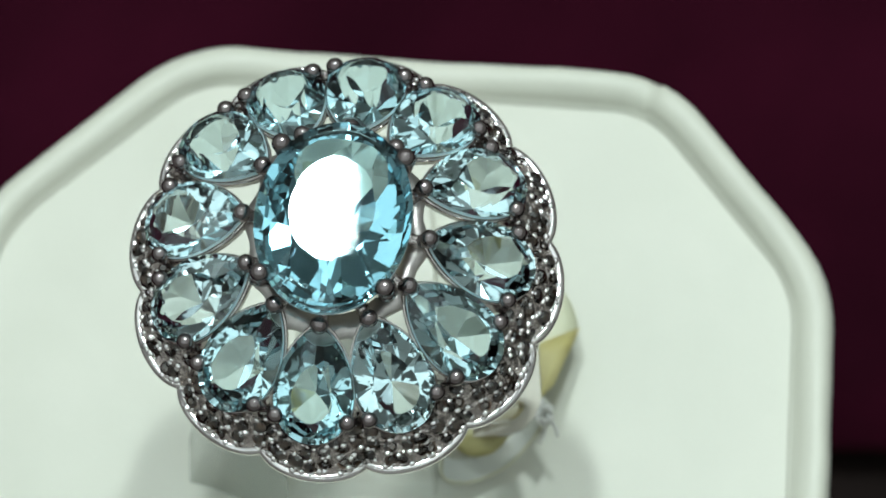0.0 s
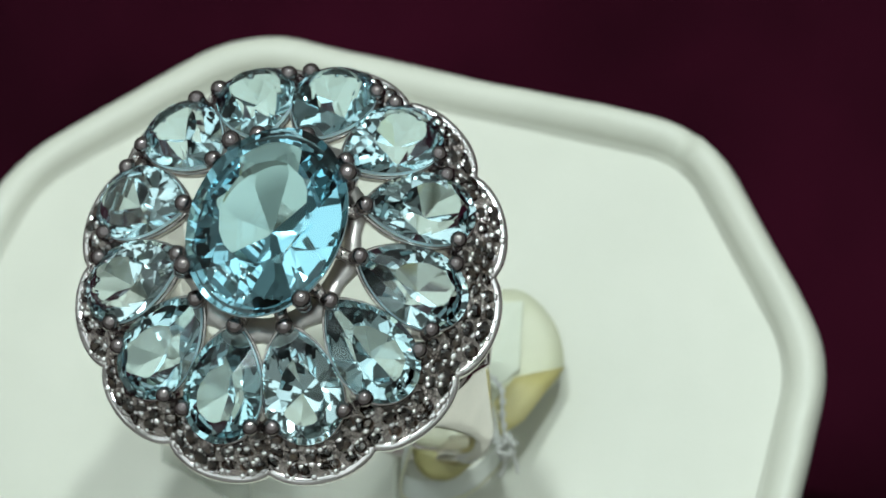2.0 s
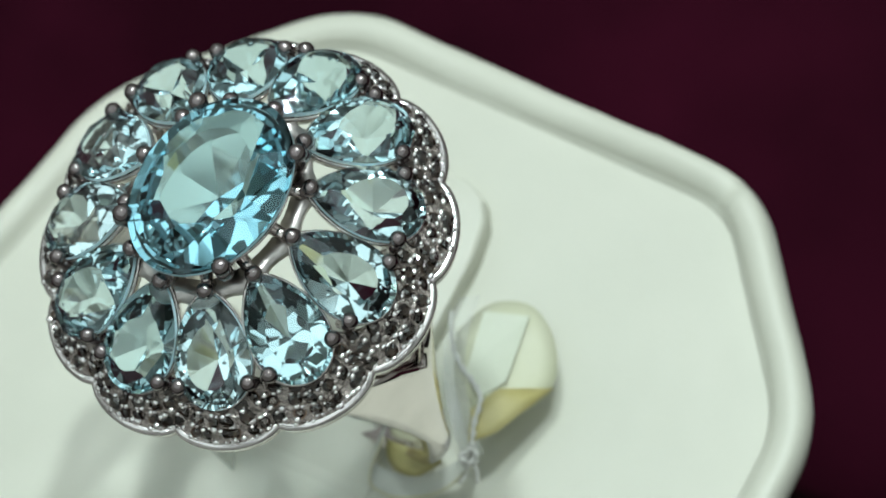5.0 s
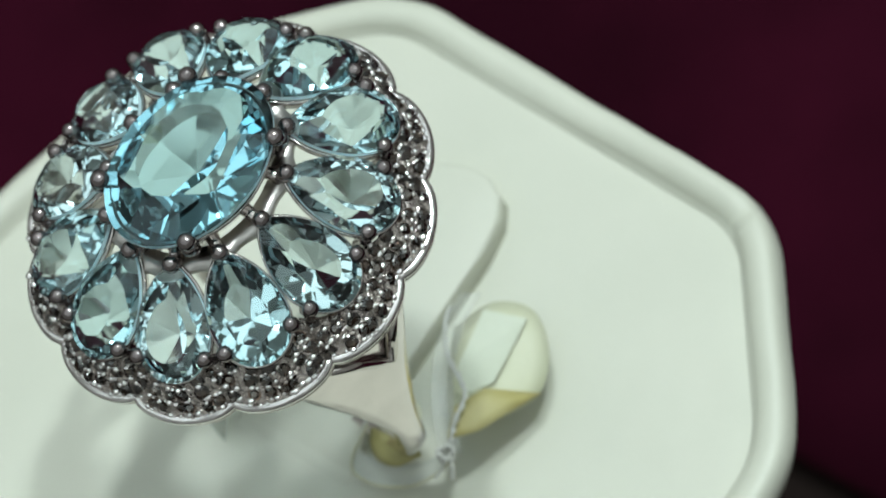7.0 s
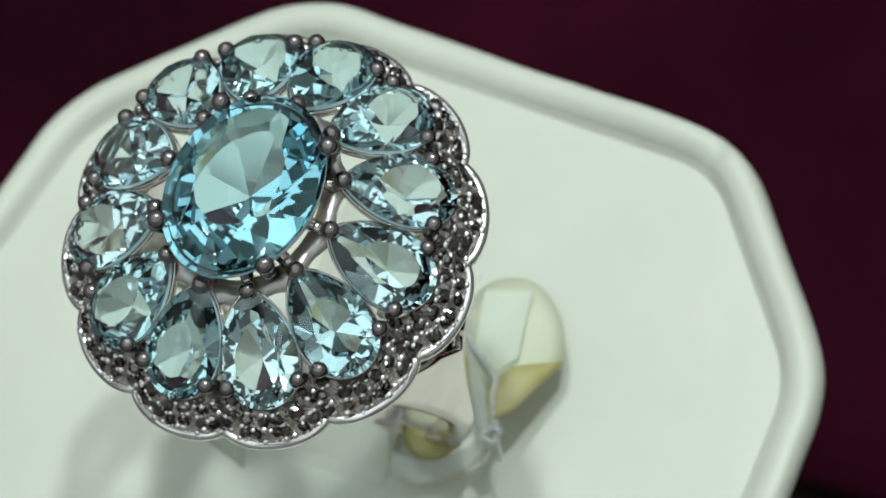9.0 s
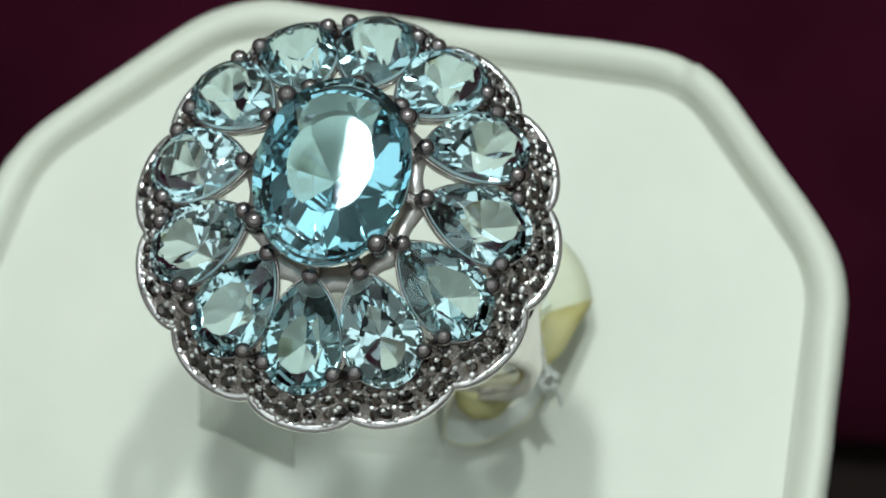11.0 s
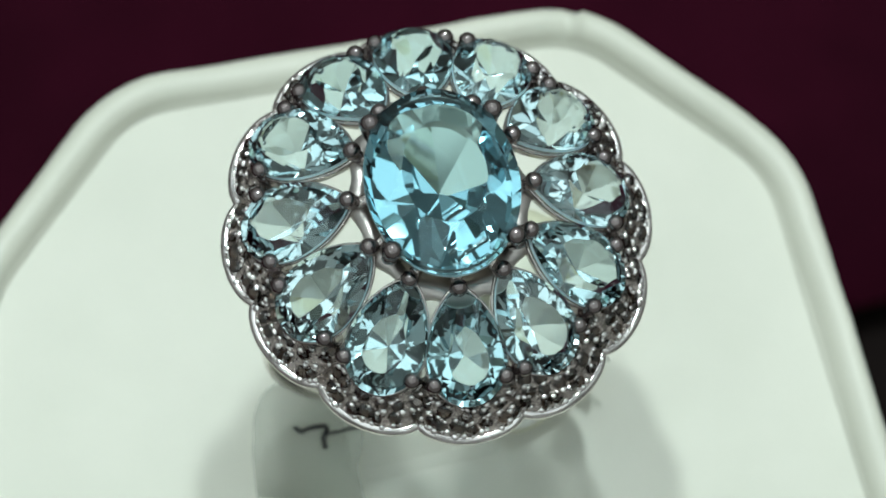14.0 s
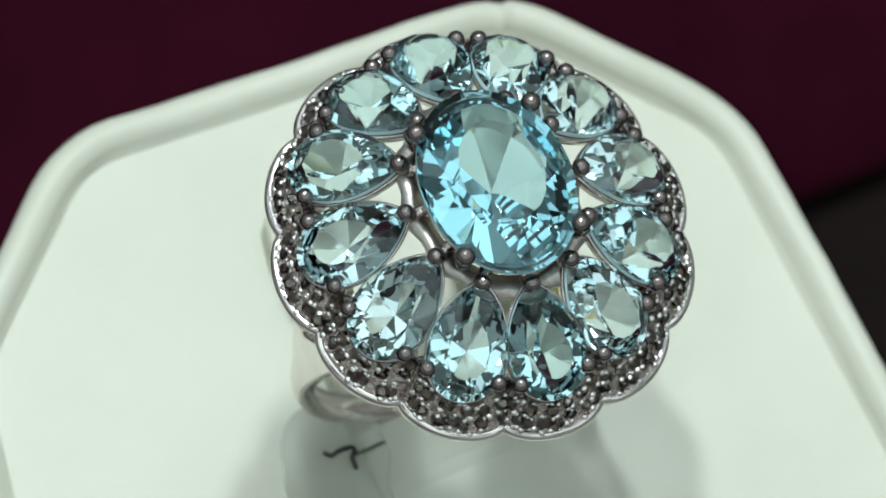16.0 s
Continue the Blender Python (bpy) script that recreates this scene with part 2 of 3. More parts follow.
HALF = 1.5
structure("floor", box(-HALF, -HALF, -0.80, HALF, HALF, -0.75), TILE, "grey tiled floor of the shop")
structure("ceiling", box(-HALF, -HALF, CEILING, HALF, HALF, CEILING + 0.05), GREYWASH, "grey painted ceiling with white lamps")
structure("wall_north", box(-HALF, HALF, -0.75, HALF, HALF + 0.05, CEILING), PLASTER, "beige plaster wall behind the table")
structure("wall_south", box(-HALF, -HALF - 0.05, -0.75, HALF, -HALF, CEILING), PLASTER, "beige plaster wall before the table")
structure("wall_east", box(HALF, -HALF, -0.75, HALF + 0.05, HALF, CEILING), PLASTER, "beige plaster side wall of the shop")
structure("wall_west", box(-HALF - 0.05, -HALF, -0.75, -HALF, HALF, CEILING), PLASTER, "beige plaster side wall of the shop")


# bezel for an added glint lamp
def downlight(at, radius):
    lamp = tagged(new("downlight"), "round white ceiling lamp, added unseen for glints", "ceiling lamp", "ceiling downlights")
    lamp.location = (at.x, at.y, CEILING)
    bm = bmesh.new()
    ring = [(radius * 1.25 * math.cos(q) / U, radius * 1.25 * math.sin(q) / U, -0.006 / U) for q in (2 * math.pi * i / 32 for i in range(32))]
    tube(bm, ring, 0.008 / U, 8, True)
    part("bezel", bm, PAPER, lamp, "", None, True)


# frame for an added fill panel
def fill_panel(x, y):
    panel = tagged(new("fill_panel"), "square white ceiling fill panel, added unseen to brighten the stones", "ceiling lamp", "ceiling light panels")
    panel.location = (x, y, CEILING)
    for sx, sy, w, d in ((0, 0.29, 0.6, 0.02), (0, -0.29, 0.6, 0.02), (0.29, 0, 0.02, 0.56), (-0.29, 0, 0.02, 0.56)):
        part("frame", box(sx - w / 2, sy - d / 2, -0.03, sx + w / 2, sy + d / 2, -0.002), PAPER, panel)


def strip_lamp(at):
    lamp = tagged(new("strip_lamp"), "slim white ceiling strip lamp over the table", "ceiling lamp", "ceiling strip lamps")
    lamp.location = (at.x, at.y, CEILING)
    part("housing", box(-0.036, -0.06, -0.03, 0.036, 0.06, -0.001), PAPER, lamp)


for x, y, watts in FILL_PANELS:
    add_fill_panel(x, y, watts)
    fill_panel(x, y)
for tx, ty, watts in STRIPS:
    strip_lamp(add_strip(tx, ty, watts))
for tx, ty, radius, watts in GLINT_LAMPS:
    downlight(add_glint_lamp(tx, ty, radius, watts), radius)

TABLE = -140.0 * U
CLOTH_X, CLOTH_Y = -60.0 * U, 53.0 * U
table = tagged(new("table"), "dark wooden shop table partly under a maroon cloth", "table")
table.location = (0, 0, -0.75)
part("tabletop", box(-0.7, -0.45, 0.58, 0.7, 0.7, 0.75 + TABLE), WOOD, table)
for sx in (-0.64, 0.64):
    for sy in (-0.40, 0.64):
        part("leg", box(sx - 0.03, sy - 0.03, 0.0, sx + 0.03, sy + 0.03, 0.58), WOOD, table)
bm = bmesh.new()
bmesh.ops.create_grid(bm, x_segments=130, y_segments=84, size=0.5)
for v in bm.verts:
    x, y = v.co.x * 1.3, -0.36 + (v.co.y + 0.5) * 0.84
    fold = noise.noise(Vector((x * 9, y * 9, 0)))
    v.co = Vector((x, y, TABLE + 0.0035 + 0.0022 * fold))
# the cloth stops short of the near part of the table
bmesh.ops.delete(bm, geom=[f for f in bm.faces if f.calc_center_median().x > CLOTH_X and f.calc_center_median().y < CLOTH_Y], context="FACES")
bmesh.ops.solidify(bm, geom=bm.faces[:], thickness=0.001)
cloth = tagged(part("tablecloth", bm, VELVET, None, "dark maroon velvet cloth spread on the table", None, True), "", "tablecloth")

# ---- display pad ----
# inner edge of the rim, going round from the front left corner
PAD = [(-35.5, -12.0), (-29.5, 14.8), (-15.8, 27.2), (18.7, 25.2), (29.9, 11.0), (29.5, -28.0), (16.0, -41.0), (-20.0, -39.0)]
HUB = Vector((0.0, -7.0))


def rounded(outline, radius, steps=6):
    out = []
    n = len(outline)
    for i in range(n):
        p, a, b = (Vector(outline[k % n]) for k in (i, i - 1, i + 1))
        u, v = (a - p).normalized(), (b - p).normalized()
        s, e = p + u * radius, p + v * radius
        for k in range(steps + 1):
            t = k / steps
            out.append(s * (1 - t) ** 2 + p * 2 * t * (1 - t) + e * t ** 2)
    return out


def offset(outline, d):
    """Grows a clockwise outline by d."""
    out = []
    n = len(outline)
    for i in range(n):
        a, b = outline[i - 1], outline[(i + 1) % n]
        t = (Vector(b) - Vector(a)).normalized()
        out.append(Vector(outline[i]) + Vector((-t.y, t.x)) * d)
    return out


pad = tagged(new("ring_display"), "white leatherette octagonal ring display pad with piped rim", "ring display")
INNER = rounded(PAD, 3.2)
SEAM = 3 * 7 + 4
INNER.insert(SEAM - 1, INNER[SEAM - 2].lerp(INNER[SEAM - 1], 0.9))
dense = []
for i, p in enumerate(INNER):
    if i == SEAM:
        seam_at = len(dense)
    q = INNER[(i + 1) % len(INNER)]
    count = max(1, int((q - p).length / 2.0))
    dense += [p.lerp(q, k / count) for k in range(count)]
INNER, SEAM = dense, seam_at
bm = bmesh.new()
loops = [[bm.verts.new((p.x * U, p.y * U, -3.9 * U)) for p in INNER]]
for k in (1.0, 0.85, 0.7, 0.55, 0.4, 0.25, 0.1):
    loops.append([bm.verts.new((q.x * U, q.y * U, 0.0)) for q in (HUB + (p - HUB) * k for p in INNER)])
for a, b in zip(loops, loops[1:]):
    for i in range(len(a)):
        j = (i + 1) % len(a)
        bm.faces.new((a[i], a[j], b[j], b[i]))
bm.faces.new(loops[0][::-1])
bm.faces.new(loops[-1])
part("cushion", bm, LEATHER, pad)
bm = bmesh.new()
profile = [(-0.25, -3.9), (-0.25, 0.02), (0.0, 0.04), (0.22, 0.38), (0.6, 0.85), (1.05, 1.2), (1.6, 1.38), (2.1, 1.32), (2.55, 1.0), (2.85, 0.4), (2.95, -0.5), (2.7, -1.7), (2.0, -2.8), (1.0, -3.6), (0.3, -3.9)]
loops = []
# the leather overlaps at one corner, so the rim steps up there and falls away along the next side
for d, z in profile:
    row = []
    for i, p in enumerate(offset(INNER, d)):
        lap = max(0.0, 1 - (i - SEAM) / 11) * 0.5 if i >= SEAM else 0.0
        lap = -0.3 if i == SEAM - 1 else lap
        wave = noise.noise(Vector((p.x * 0.22, p.y * 0.22, 4.0)))
        p = p + (p - HUB).normalized() * 0.14 * wave * (d > 0.1)
        z = z + 0.16 * noise.noise(Vector((p.x * 0.16, p.y * 0.16, 9.0))) * (z > 0.1)
        row.append(bm.verts.new((p.x * U, p.y * U, (z + lap * (z > 0.1)) * U)))
    loops.append(row)
for a, b in zip(loops, loops[1:] + loops[:1]):
    for i in range(len(a)):
        j = (i + 1) % len(a)
        bm.faces.new((a[i], a[j], b[j], b[i]))
rim = part("rim", bm, LEATHER, pad, "rounded leatherette piping with an overlapped seam", None, True)

bm = bmesh.new()
stand = [[bm.verts.new(((HUB.x + p.x * k) * U, (HUB.y + p.y * k) * U, z * U)) for p in (Vector(q) - HUB for q in PAD)] for k, z in ((0.72, -3.9), (0.60, -70.0), (0.62, -132.0), (0.90, -140.0))]
for a, b in zip(stand, stand[1:]):
    for i in range(8):
        bm.faces.new((a[i], a[(i + 1) % 8], b[(i + 1) % 8], b[i]))
bm.faces.new(stand[0])
bm.faces.new(stand[-1])
part("stand", bm, LEATHER, pad, "tapered leatherette stand under the pad")

# ---- ring ----
HN = Vector((0.0344, -0.0244, 0.9991))
HX = Vector((0, 1, 0)).cross(HN).normalized()
HY = HN.cross(HX)
HEAD = Matrix.Translation((0, 0, 35.42)) @ Matrix((HX, HY, HN)).transposed().to_4x4() @ Matrix.Translation((-0.25, 0.62, 0))
ring = tagged(new("ring"), "silver flower cocktail ring with sky blue topaz petals", "ring")


def head_part(name, bm, mat, parent, label="", smooth=False):
    return part(name, bm, mat, parent, label, sized(HEAD), smooth)


# centre stone
TURN = radians(-5.5)
OVAL = (5.24, 6.8)
centre_pose = HEAD @ Matrix.Translation((-0.05, 0.0, 1.65)) @ Matrix.Rotation(TURN, 4, "Z")


def cone_wall(rows, n=48):
    """A wall of oval section; rows of (half width, half length, z)."""
    bm = bmesh.new()
    loops = [[bm.verts.new((a * math.cos(q) * U, b * math.sin(q) * U, z * U)) for q in (2 * math.pi * i / n for i in range(n))] for a, b, z in rows]
    for p, r in zip(loops, loops[1:] + loops[:1]):
        for i in range(n):
            j = (i + 1) % n
            bm.faces.new((p[i], p[j], r[j], r[i]))
    return bm


centre = part("centre_setting", cone_wall([(5.05, 6.25, -0.9), (4.78, 5.9, -0.9), (4.3, 5.4, -1.8), (3.3, 4.4, -3.6), (3.7, 4.8, -3.6), (4.7, 5.85, -1.7)]), SILVER, ring, "polished silver basket under the oval stone", sized(centre_pose), True)
oval = put("oval_stone", stone_mesh_of("oval_stone", gem(oval_outline(*OVAL), (0, 0), 0.53, 1.65, 0.14, 4.6, 8, 0.02, 0.5, 1.05, 1.07, True), DEEP), centre, None, "large faceted oval deep sky blue topaz")
for sx in (-1, 1):
    for sy in (-1, 1):
        x, y = sx * 4.25, sy * 4.72
        bm = tube(bmesh.new(), [(x * 0.80, y * 0.80, -2.6), (x * 0.95, y * 0.95, -1.0), (x * 1.03, y * 1.03, 0.0), (x * 1.0, y * 1.0, 0.45)], [0.5, 0.55, 0.55, 0.55])
        ball(bm, (x * 0.98, y * 0.98, 0.5), 0.70, 0.95)
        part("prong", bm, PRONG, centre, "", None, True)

def collar():
    """A plate round the basket, reaching out to each petal."""
    bm = bmesh.new()
    n = 96
    rows = []
    for grow, z in ((0.86, -0.95), (1.0, -0.8), (1.0, -1.35), (0.86, -1.35)):
        row = []
        for i in range(n):
            q = 2 * math.pi * i / n
            reach = 1.15 + 0.045 * math.cos(12 * q + radians(72)) if grow == 1.0 else grow
            row.append(bm.verts.new((OVAL[0] * reach * math.cos(q) * U, OVAL[1] * reach * math.sin(q) * U, z * U)))
        rows.append(row)
    for a, b in zip(rows, rows[1:] + rows[:1]):
        for i in range(n):
            j = (i + 1) % n
            bm.faces.new((a[i], a[j], b[j], b[i]))
    return bm


head_part("collar", collar(), GALLERY, ring, "", True)

# petals
PEAR_L, PEAR_W = 8.1, 5.4
pear_meshes = [stone_mesh_of("pear_stone", gem(pear_outline(PEAR_L, PEAR_W), (PEAR_L * 0.6, 0), table, crown, 0.14, depth, mains, 0.02, shift, 1.05, 1.07, True), TOPAZ)
               for table, crown, depth, mains, shift in ((0.52, 1.0, 2.9, 8, 0.5), (0.50, 1.05, 2.65, 9, 0.5), (0.54, 0.95, 3.05, 8, 0.5),
                                                         (0.52, 1.0, 2.75, 9, 0.5), (0.48, 1.1, 2.6, 8, 0.5), (0.55, 0.95, 2.9, 9, 0.5))]
outline = pear_outline(PEAR_L, PEAR_W)


def pear_wall():
    bm = bmesh.new()
    n = 40
    cx = PEAR_L * 0.6
    rows = []
    for scale, z in ((1.05, -0.25), (0.985, -0.25), (0.91, -0.95), (1.0, -0.95)):
        row = []
        for i in range(n):
            x, y = outline(2 * math.pi * i / n)
            row.append(bm.verts.new(((cx + (x - cx) * scale) * U, y * scale * U, z * U)))
        rows.append(row)
    for a, b in zip(rows, rows[1:] + rows[:1]):
        for i in range(n):
            j = (i + 1) % n
            bm.faces.new((a[i], a[j], b[j], b[i]))
    return bm


wall_mesh = link_mesh("petal_setting", pear_wall(), SILVER, True)
bm = tube(bmesh.new(), [(-0.25, 0, -2.6), (-0.3, 0, -1.0), (-0.1, 0, 0.1)], [0.42, 0.42, 0.5])
ball(bm, (-0.02, 0, 0.3), 0.66)
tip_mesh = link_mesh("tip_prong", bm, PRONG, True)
side_meshes = []
for s in (-1, 1):
    bm = tube(bmesh.new(), [(6.1, s * 2.4, -2.2), (6.42, s * 2.55, -0.9), (6.4, s * 2.52, 0.15)], [0.38, 0.42, 0.46])
    ball(bm, (6.32, s * 2.42, 0.3), 0.62)
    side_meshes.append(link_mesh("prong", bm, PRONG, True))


def petal_pose(angle):
    tip = Vector((6.05 * math.cos(angle), 6.8 * math.sin(angle), 0.0))
    end = Vector((12.9 * math.cos(angle) + 0.2, 13.55 * math.sin(angle) - 0.1, -3.8))
    x = (end - tip).normalized()
    y = Vector((0, 0, 1)).cross(x).normalized()
    z = x.cross(y)
    return HEAD @ Matrix.Translation(tip + x * 0.15) @ Matrix((x, y, z)).transposed().to_4x4()


ANGLES = [radians(-36 - 30 * k) for k in range(12)]
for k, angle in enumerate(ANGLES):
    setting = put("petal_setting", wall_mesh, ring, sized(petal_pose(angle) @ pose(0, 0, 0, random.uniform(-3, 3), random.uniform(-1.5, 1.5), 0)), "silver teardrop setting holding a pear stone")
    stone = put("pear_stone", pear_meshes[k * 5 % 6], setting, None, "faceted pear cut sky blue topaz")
    stone.visible_shadow = k % 4 != 1  # every fourth stone casts no shadow, letting lamp light onto the pad
    put("tip_prong", tip_mesh, setting)
    for me in side_meshes:
        put("prong", me, setting)

# bars from the basket to the petals
for angle in ANGLES:
    c, t = math.cos(angle), math.sin(angle)
    bm = tube(bmesh.new(), [(4.3 * c, 5.5 * t, 0.1), (5.4 * c, 6.3 * t, -0.5), (6.2 * c, 7.0 * t, -0.75)], [0.5, 0.48, 0.45], 8)
    head_part("strut", bm, SILVER, ring, "", True)

# scalloped skirt
stone_mesh = link_mesh("small_stone", gem(oval_outline(0.42, 0.42), (0, 0), 0.5, 0.16, 0.03, 0.36, 6), CLEAR)
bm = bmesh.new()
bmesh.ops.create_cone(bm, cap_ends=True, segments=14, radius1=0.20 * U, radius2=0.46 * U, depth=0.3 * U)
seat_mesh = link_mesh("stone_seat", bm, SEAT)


def skirt_point(angle, s, v, drop=0.0):
    """s: -1 to 1 across a scallop; v: 0 at the inside to 1 at the edge."""
    q = angle + radians(15) * s
    bulge = math.sqrt(max(0.0, 1 - (s * 0.97) ** 2)) - 0.243
    out = v ** 1.3
    inner = 11.0 + 1.4 * (1 - s * s)
    r = inner + (13.5 - inner) * (v ** 0.85) + 1.35 * bulge * out
    z = -4.1 - 2.4 * (0.45 * v + 0.55 * v ** 2.0) - 0.5 * (1 - s * s) * (1 - v) - 0.35 * bulge * v - drop
    return Vector((r * math.cos(q) + 0.3, (r + 0.5) * math.sin(q) - 0.3, z))


def scallop(angle):
    bm = bmesh.new()
    ns, nv = 16, 8
    top = [[bm.verts.new(skirt_point(angle, -1 + 2 * i / ns, j / nv) * U) for j in range(nv + 1)] for i in range(ns + 1)]
    low = [[bm.verts.new(skirt_point(angle, -1 + 2 * i / ns, j / nv, 0.55) * U) for j in range(nv + 1)] for i in range(ns + 1)]
    for i in range(ns):
        for j in range(nv):
            bm.faces.new((top[i][j], top[i][j + 1], top[i + 1][j + 1], top[i + 1][j]))
            bm.faces.new((low[i][j], low[i + 1][j], low[i + 1][j + 1], low[i][j + 1]))
        bm.faces.new((top[i][0], top[i + 1][0], low[i + 1][0], low[i][0]))
        bm.faces.new((top[i][nv], low[i][nv], low[i + 1][nv], top[i + 1][nv]))
    for i in (0, ns):
        for j in range(nv):
            bm.faces.new((top[i][j], low[i][j], low[i][j + 1], top[i][j + 1]))
    return bm


def frame_at(angle, s, v):
    p = skirt_point(angle, s, v)
    a = skirt_point(angle, s + 0.05, v) - skirt_point(angle, s - 0.05, v)
    b = skirt_point(angle, s, v + 0.03) - skirt_point(angle, s, v - 0.03)
    z = b.cross(a).normalized()
    if z.z < 0:
        z = -z
    x = a.normalized()
    y = z.cross(x)
    return Matrix.Translation(p) @ Matrix((x, y, z)).transposed().to_4x4()


for angle in ANGLES:
    skirt = head_part("pave_scallop", scallop(angle), BEADED, ring, "scalloped silver edge set with tiny white stones", True)
    part("edge_wire", tube(bmesh.new(), [skirt_point(angle, -1 + i / 12, 1.0) + Vector((0, 0, -0.12)) for i in range(25)], 0.38, 10), BRIGHT, skirt, "", None, True)
    part("lower_wire", tube(bmesh.new(), [skirt_point(angle, -1 + i / 12, 0.97) + Vector((0, 0, -0.85)) for i in range(25)], 0.26, 8), SILVER, skirt, "", None, True)
    grains = bmesh.new()
    for v, places in ((0.16, (-0.80, -0.4, 0.0, 0.4, 0.80)), (0.46, (-0.86, -0.52, -0.17, 0.17, 0.52, 0.86)), (0.78, (-0.84, -0.56, -0.28, 0.0, 0.28, 0.56, 0.84))):
        for s in places:
            f = frame_at(angle, s + random.uniform(-0.08, 0.08), v + random.uniform(-0.06, 0.06)) @ pose(0, 0, 0, random.uniform(-26, 26), random.uniform(-26, 26), random.uniform(0, 60))
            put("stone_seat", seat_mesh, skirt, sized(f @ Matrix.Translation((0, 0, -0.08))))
            put("small_stone", stone_mesh, skirt, sized(f @ Matrix.Translation((0, 0, 0.10)) @ Matrix.Scale(random.uniform(0.75, 1.35), 4)))
            for q in (1.2, 4.3):
                q += random.uniform(-0.25, 0.25)
                ball(grains, f @ Vector((0.50 * math.cos(q), 0.50 * math.sin(q), 0.08)), random.uniform(0.12, 0.30), random.uniform(0.5, 1.0), 8, 6)
    for v, count in ((0.31, 6), (0.62, 7), (0.92, 11)):
        for i in range(count):
            f = frame_at(angle, -0.94 + 1.88 * (i + random.uniform(0.3, 0.7)) / count, v)
            ball(grains, f @ Vector((0, random.uniform(-0.25, 0.25), 0.0)), random.uniform(0.14, 0.34), random.uniform(0.5, 1.0), 8, 6)
    tagged(part("beading", grains, GRAIN, skirt, "", None, True), "", "", "", "stuff")


# shank: a hoop standing on the pad, wide at the shoulders
SHANK_R, SHANK_Z = 12.3, 12.7


def hoop():
    """A round band, its shoulders rising straight and flaring under the head."""
    bm = bmesh.new()
    rise = [(SHANK_R + 0.005 * i, SHANK_Z + 1.4 * i) for i in range(11, 0, -1)]
    path = rise + [(SHANK_R * math.cos(q), SHANK_Z + SHANK_R * math.sin(q)) for q in (-math.pi * i / 48 for i in range(49))] + [(-x, z) for x, z in rise[::-1]]
    rings = []
    for i, (x, z) in enumerate(path):
        (x0, z0), (x1, z1) = path[max(i - 1, 0)], path[min(i + 1, len(path) - 1)]
        run = math.hypot(x1 - x0, z1 - z0)
        nx, nz = -(z1 - z0) / run, (x1 - x0) / run
        half = 1.0 + 4.0 * min(1.0, max(0.0, (z - 12.0) / 13.0)) ** 1.2
        row = []
        for inset, y in ((0.5, -half), (0.12, -half * 0.9), (-0.08, -half * 0.5), (-0.14, 0), (-0.08, half * 0.5), (0.12, half * 0.9), (0.5, half), (1.25, half * 0.94), (1.35, 0), (1.25, -half * 0.94)):
            row.append(bm.verts.new(((x - nx * inset) * U, y * U, (z - nz * inset) * U)))
        rings.append(row)
    for a, b in zip(rings, rings[1:]):
        for k in range(10):
            bm.faces.new((a[k], a[(k + 1) % 10], b[(k + 1) % 10], b[k]))
    bm.faces.new(rings[0][::-1])
    bm.faces.new(rings[-1])
    return bm


part("shank", hoop(), BAND, ring, "polished silver band with flared shoulders", sized(pose(0, -0.6, 0, 0, 0, -9)), True)
for way in ([(13.6, 0.7, 27.0), (13.1, -0.3, 23.6), (12.9, -1.0, 21.9), (12.7, -1.9, 22.7), (12.5, -3.0, 24.2), (12.4, -5.0, 27.0)],
            [(-13.4, 1.3, 27.5), (-12.9, 1.1, 23.6), (-12.6, 0.7, 22.4), (-12.2, -0.5, 23.1), (-12.0, -1.5, 24.1), (-11.9, -3.5, 26.4)]):
    part("brace", tube(bmesh.new(), way, 0.36, 8), SILVER, ring, "", None, True)


# ---- on the pad ----
TONGUE = [(3.4, -1.0), (3.3, 6.0), (3.2, 11.0), (3.2, 14.0), (2.7, 16.8), (1.6, 18.5), (-0.1, 19.4), (-2.2, 19.4), (-4.3, 18.6), (-5.9, 17.0), (-6.5, 14.5), (-6.7, 11.0), (-6.8, -1.0)]
bm = prism(bmesh.new(), TONGUE, -0.6, 2.3, 0.4)
part("tongue", bm, LEATHER, pad, "leatherette tongue that holds the ring", None, True)
bm = bmesh.new()
rows = []
for y, left, right, high in ((-1.02, -6.82, 3.42, 2.26), (-3.0, -6.85, 3.6, 1.3), (-5.0, -6.9, 4.05, 0.3), (-7.0, -6.9, 4.1, -0.3)):
    xs = (left, left, left + 0.25, (left + right) / 2, right - 0.25, right, right)
    hs = (-0.8, high - 0.12, high, high, high, high - 0.12, -0.8)
    rows.append([bm.verts.new((x * U, y * U, h * U)) for x, h in zip(xs, hs)])
for a, b in zip(rows, rows[1:]):
    for k in range(6):
        bm.faces.new((a[k], a[k + 1], b[k + 1], b[k]))
    bm.faces.new((a[6], a[0], b[0], b[6]))
bm.faces.new(rows[0])
bm.faces.new(rows[-1][::-1])
part("tongue_root", bm, LEATHER, pad)


def sheet(points, faces, thick, cuts=3):
    """A thin bent sheet through corner points."""
    bm = bmesh.new()
    vs = [bm.verts.new(Vector(p) * U) for p in points]
    for f in faces:
        bm.faces.new([vs[i] for i in f])
    bmesh.ops.triangulate(bm, faces=bm.faces[:])
    bmesh.ops.subdivide_edges(bm, edges=bm.edges[:], cuts=cuts, use_grid_fill=True, smooth=0.35)
    bmesh.ops.recalc_face_normals(bm, faces=bm.faces[:])
    bmesh.ops.solidify(bm, geom=bm.faces[:], thickness=thick * U)
    return bm


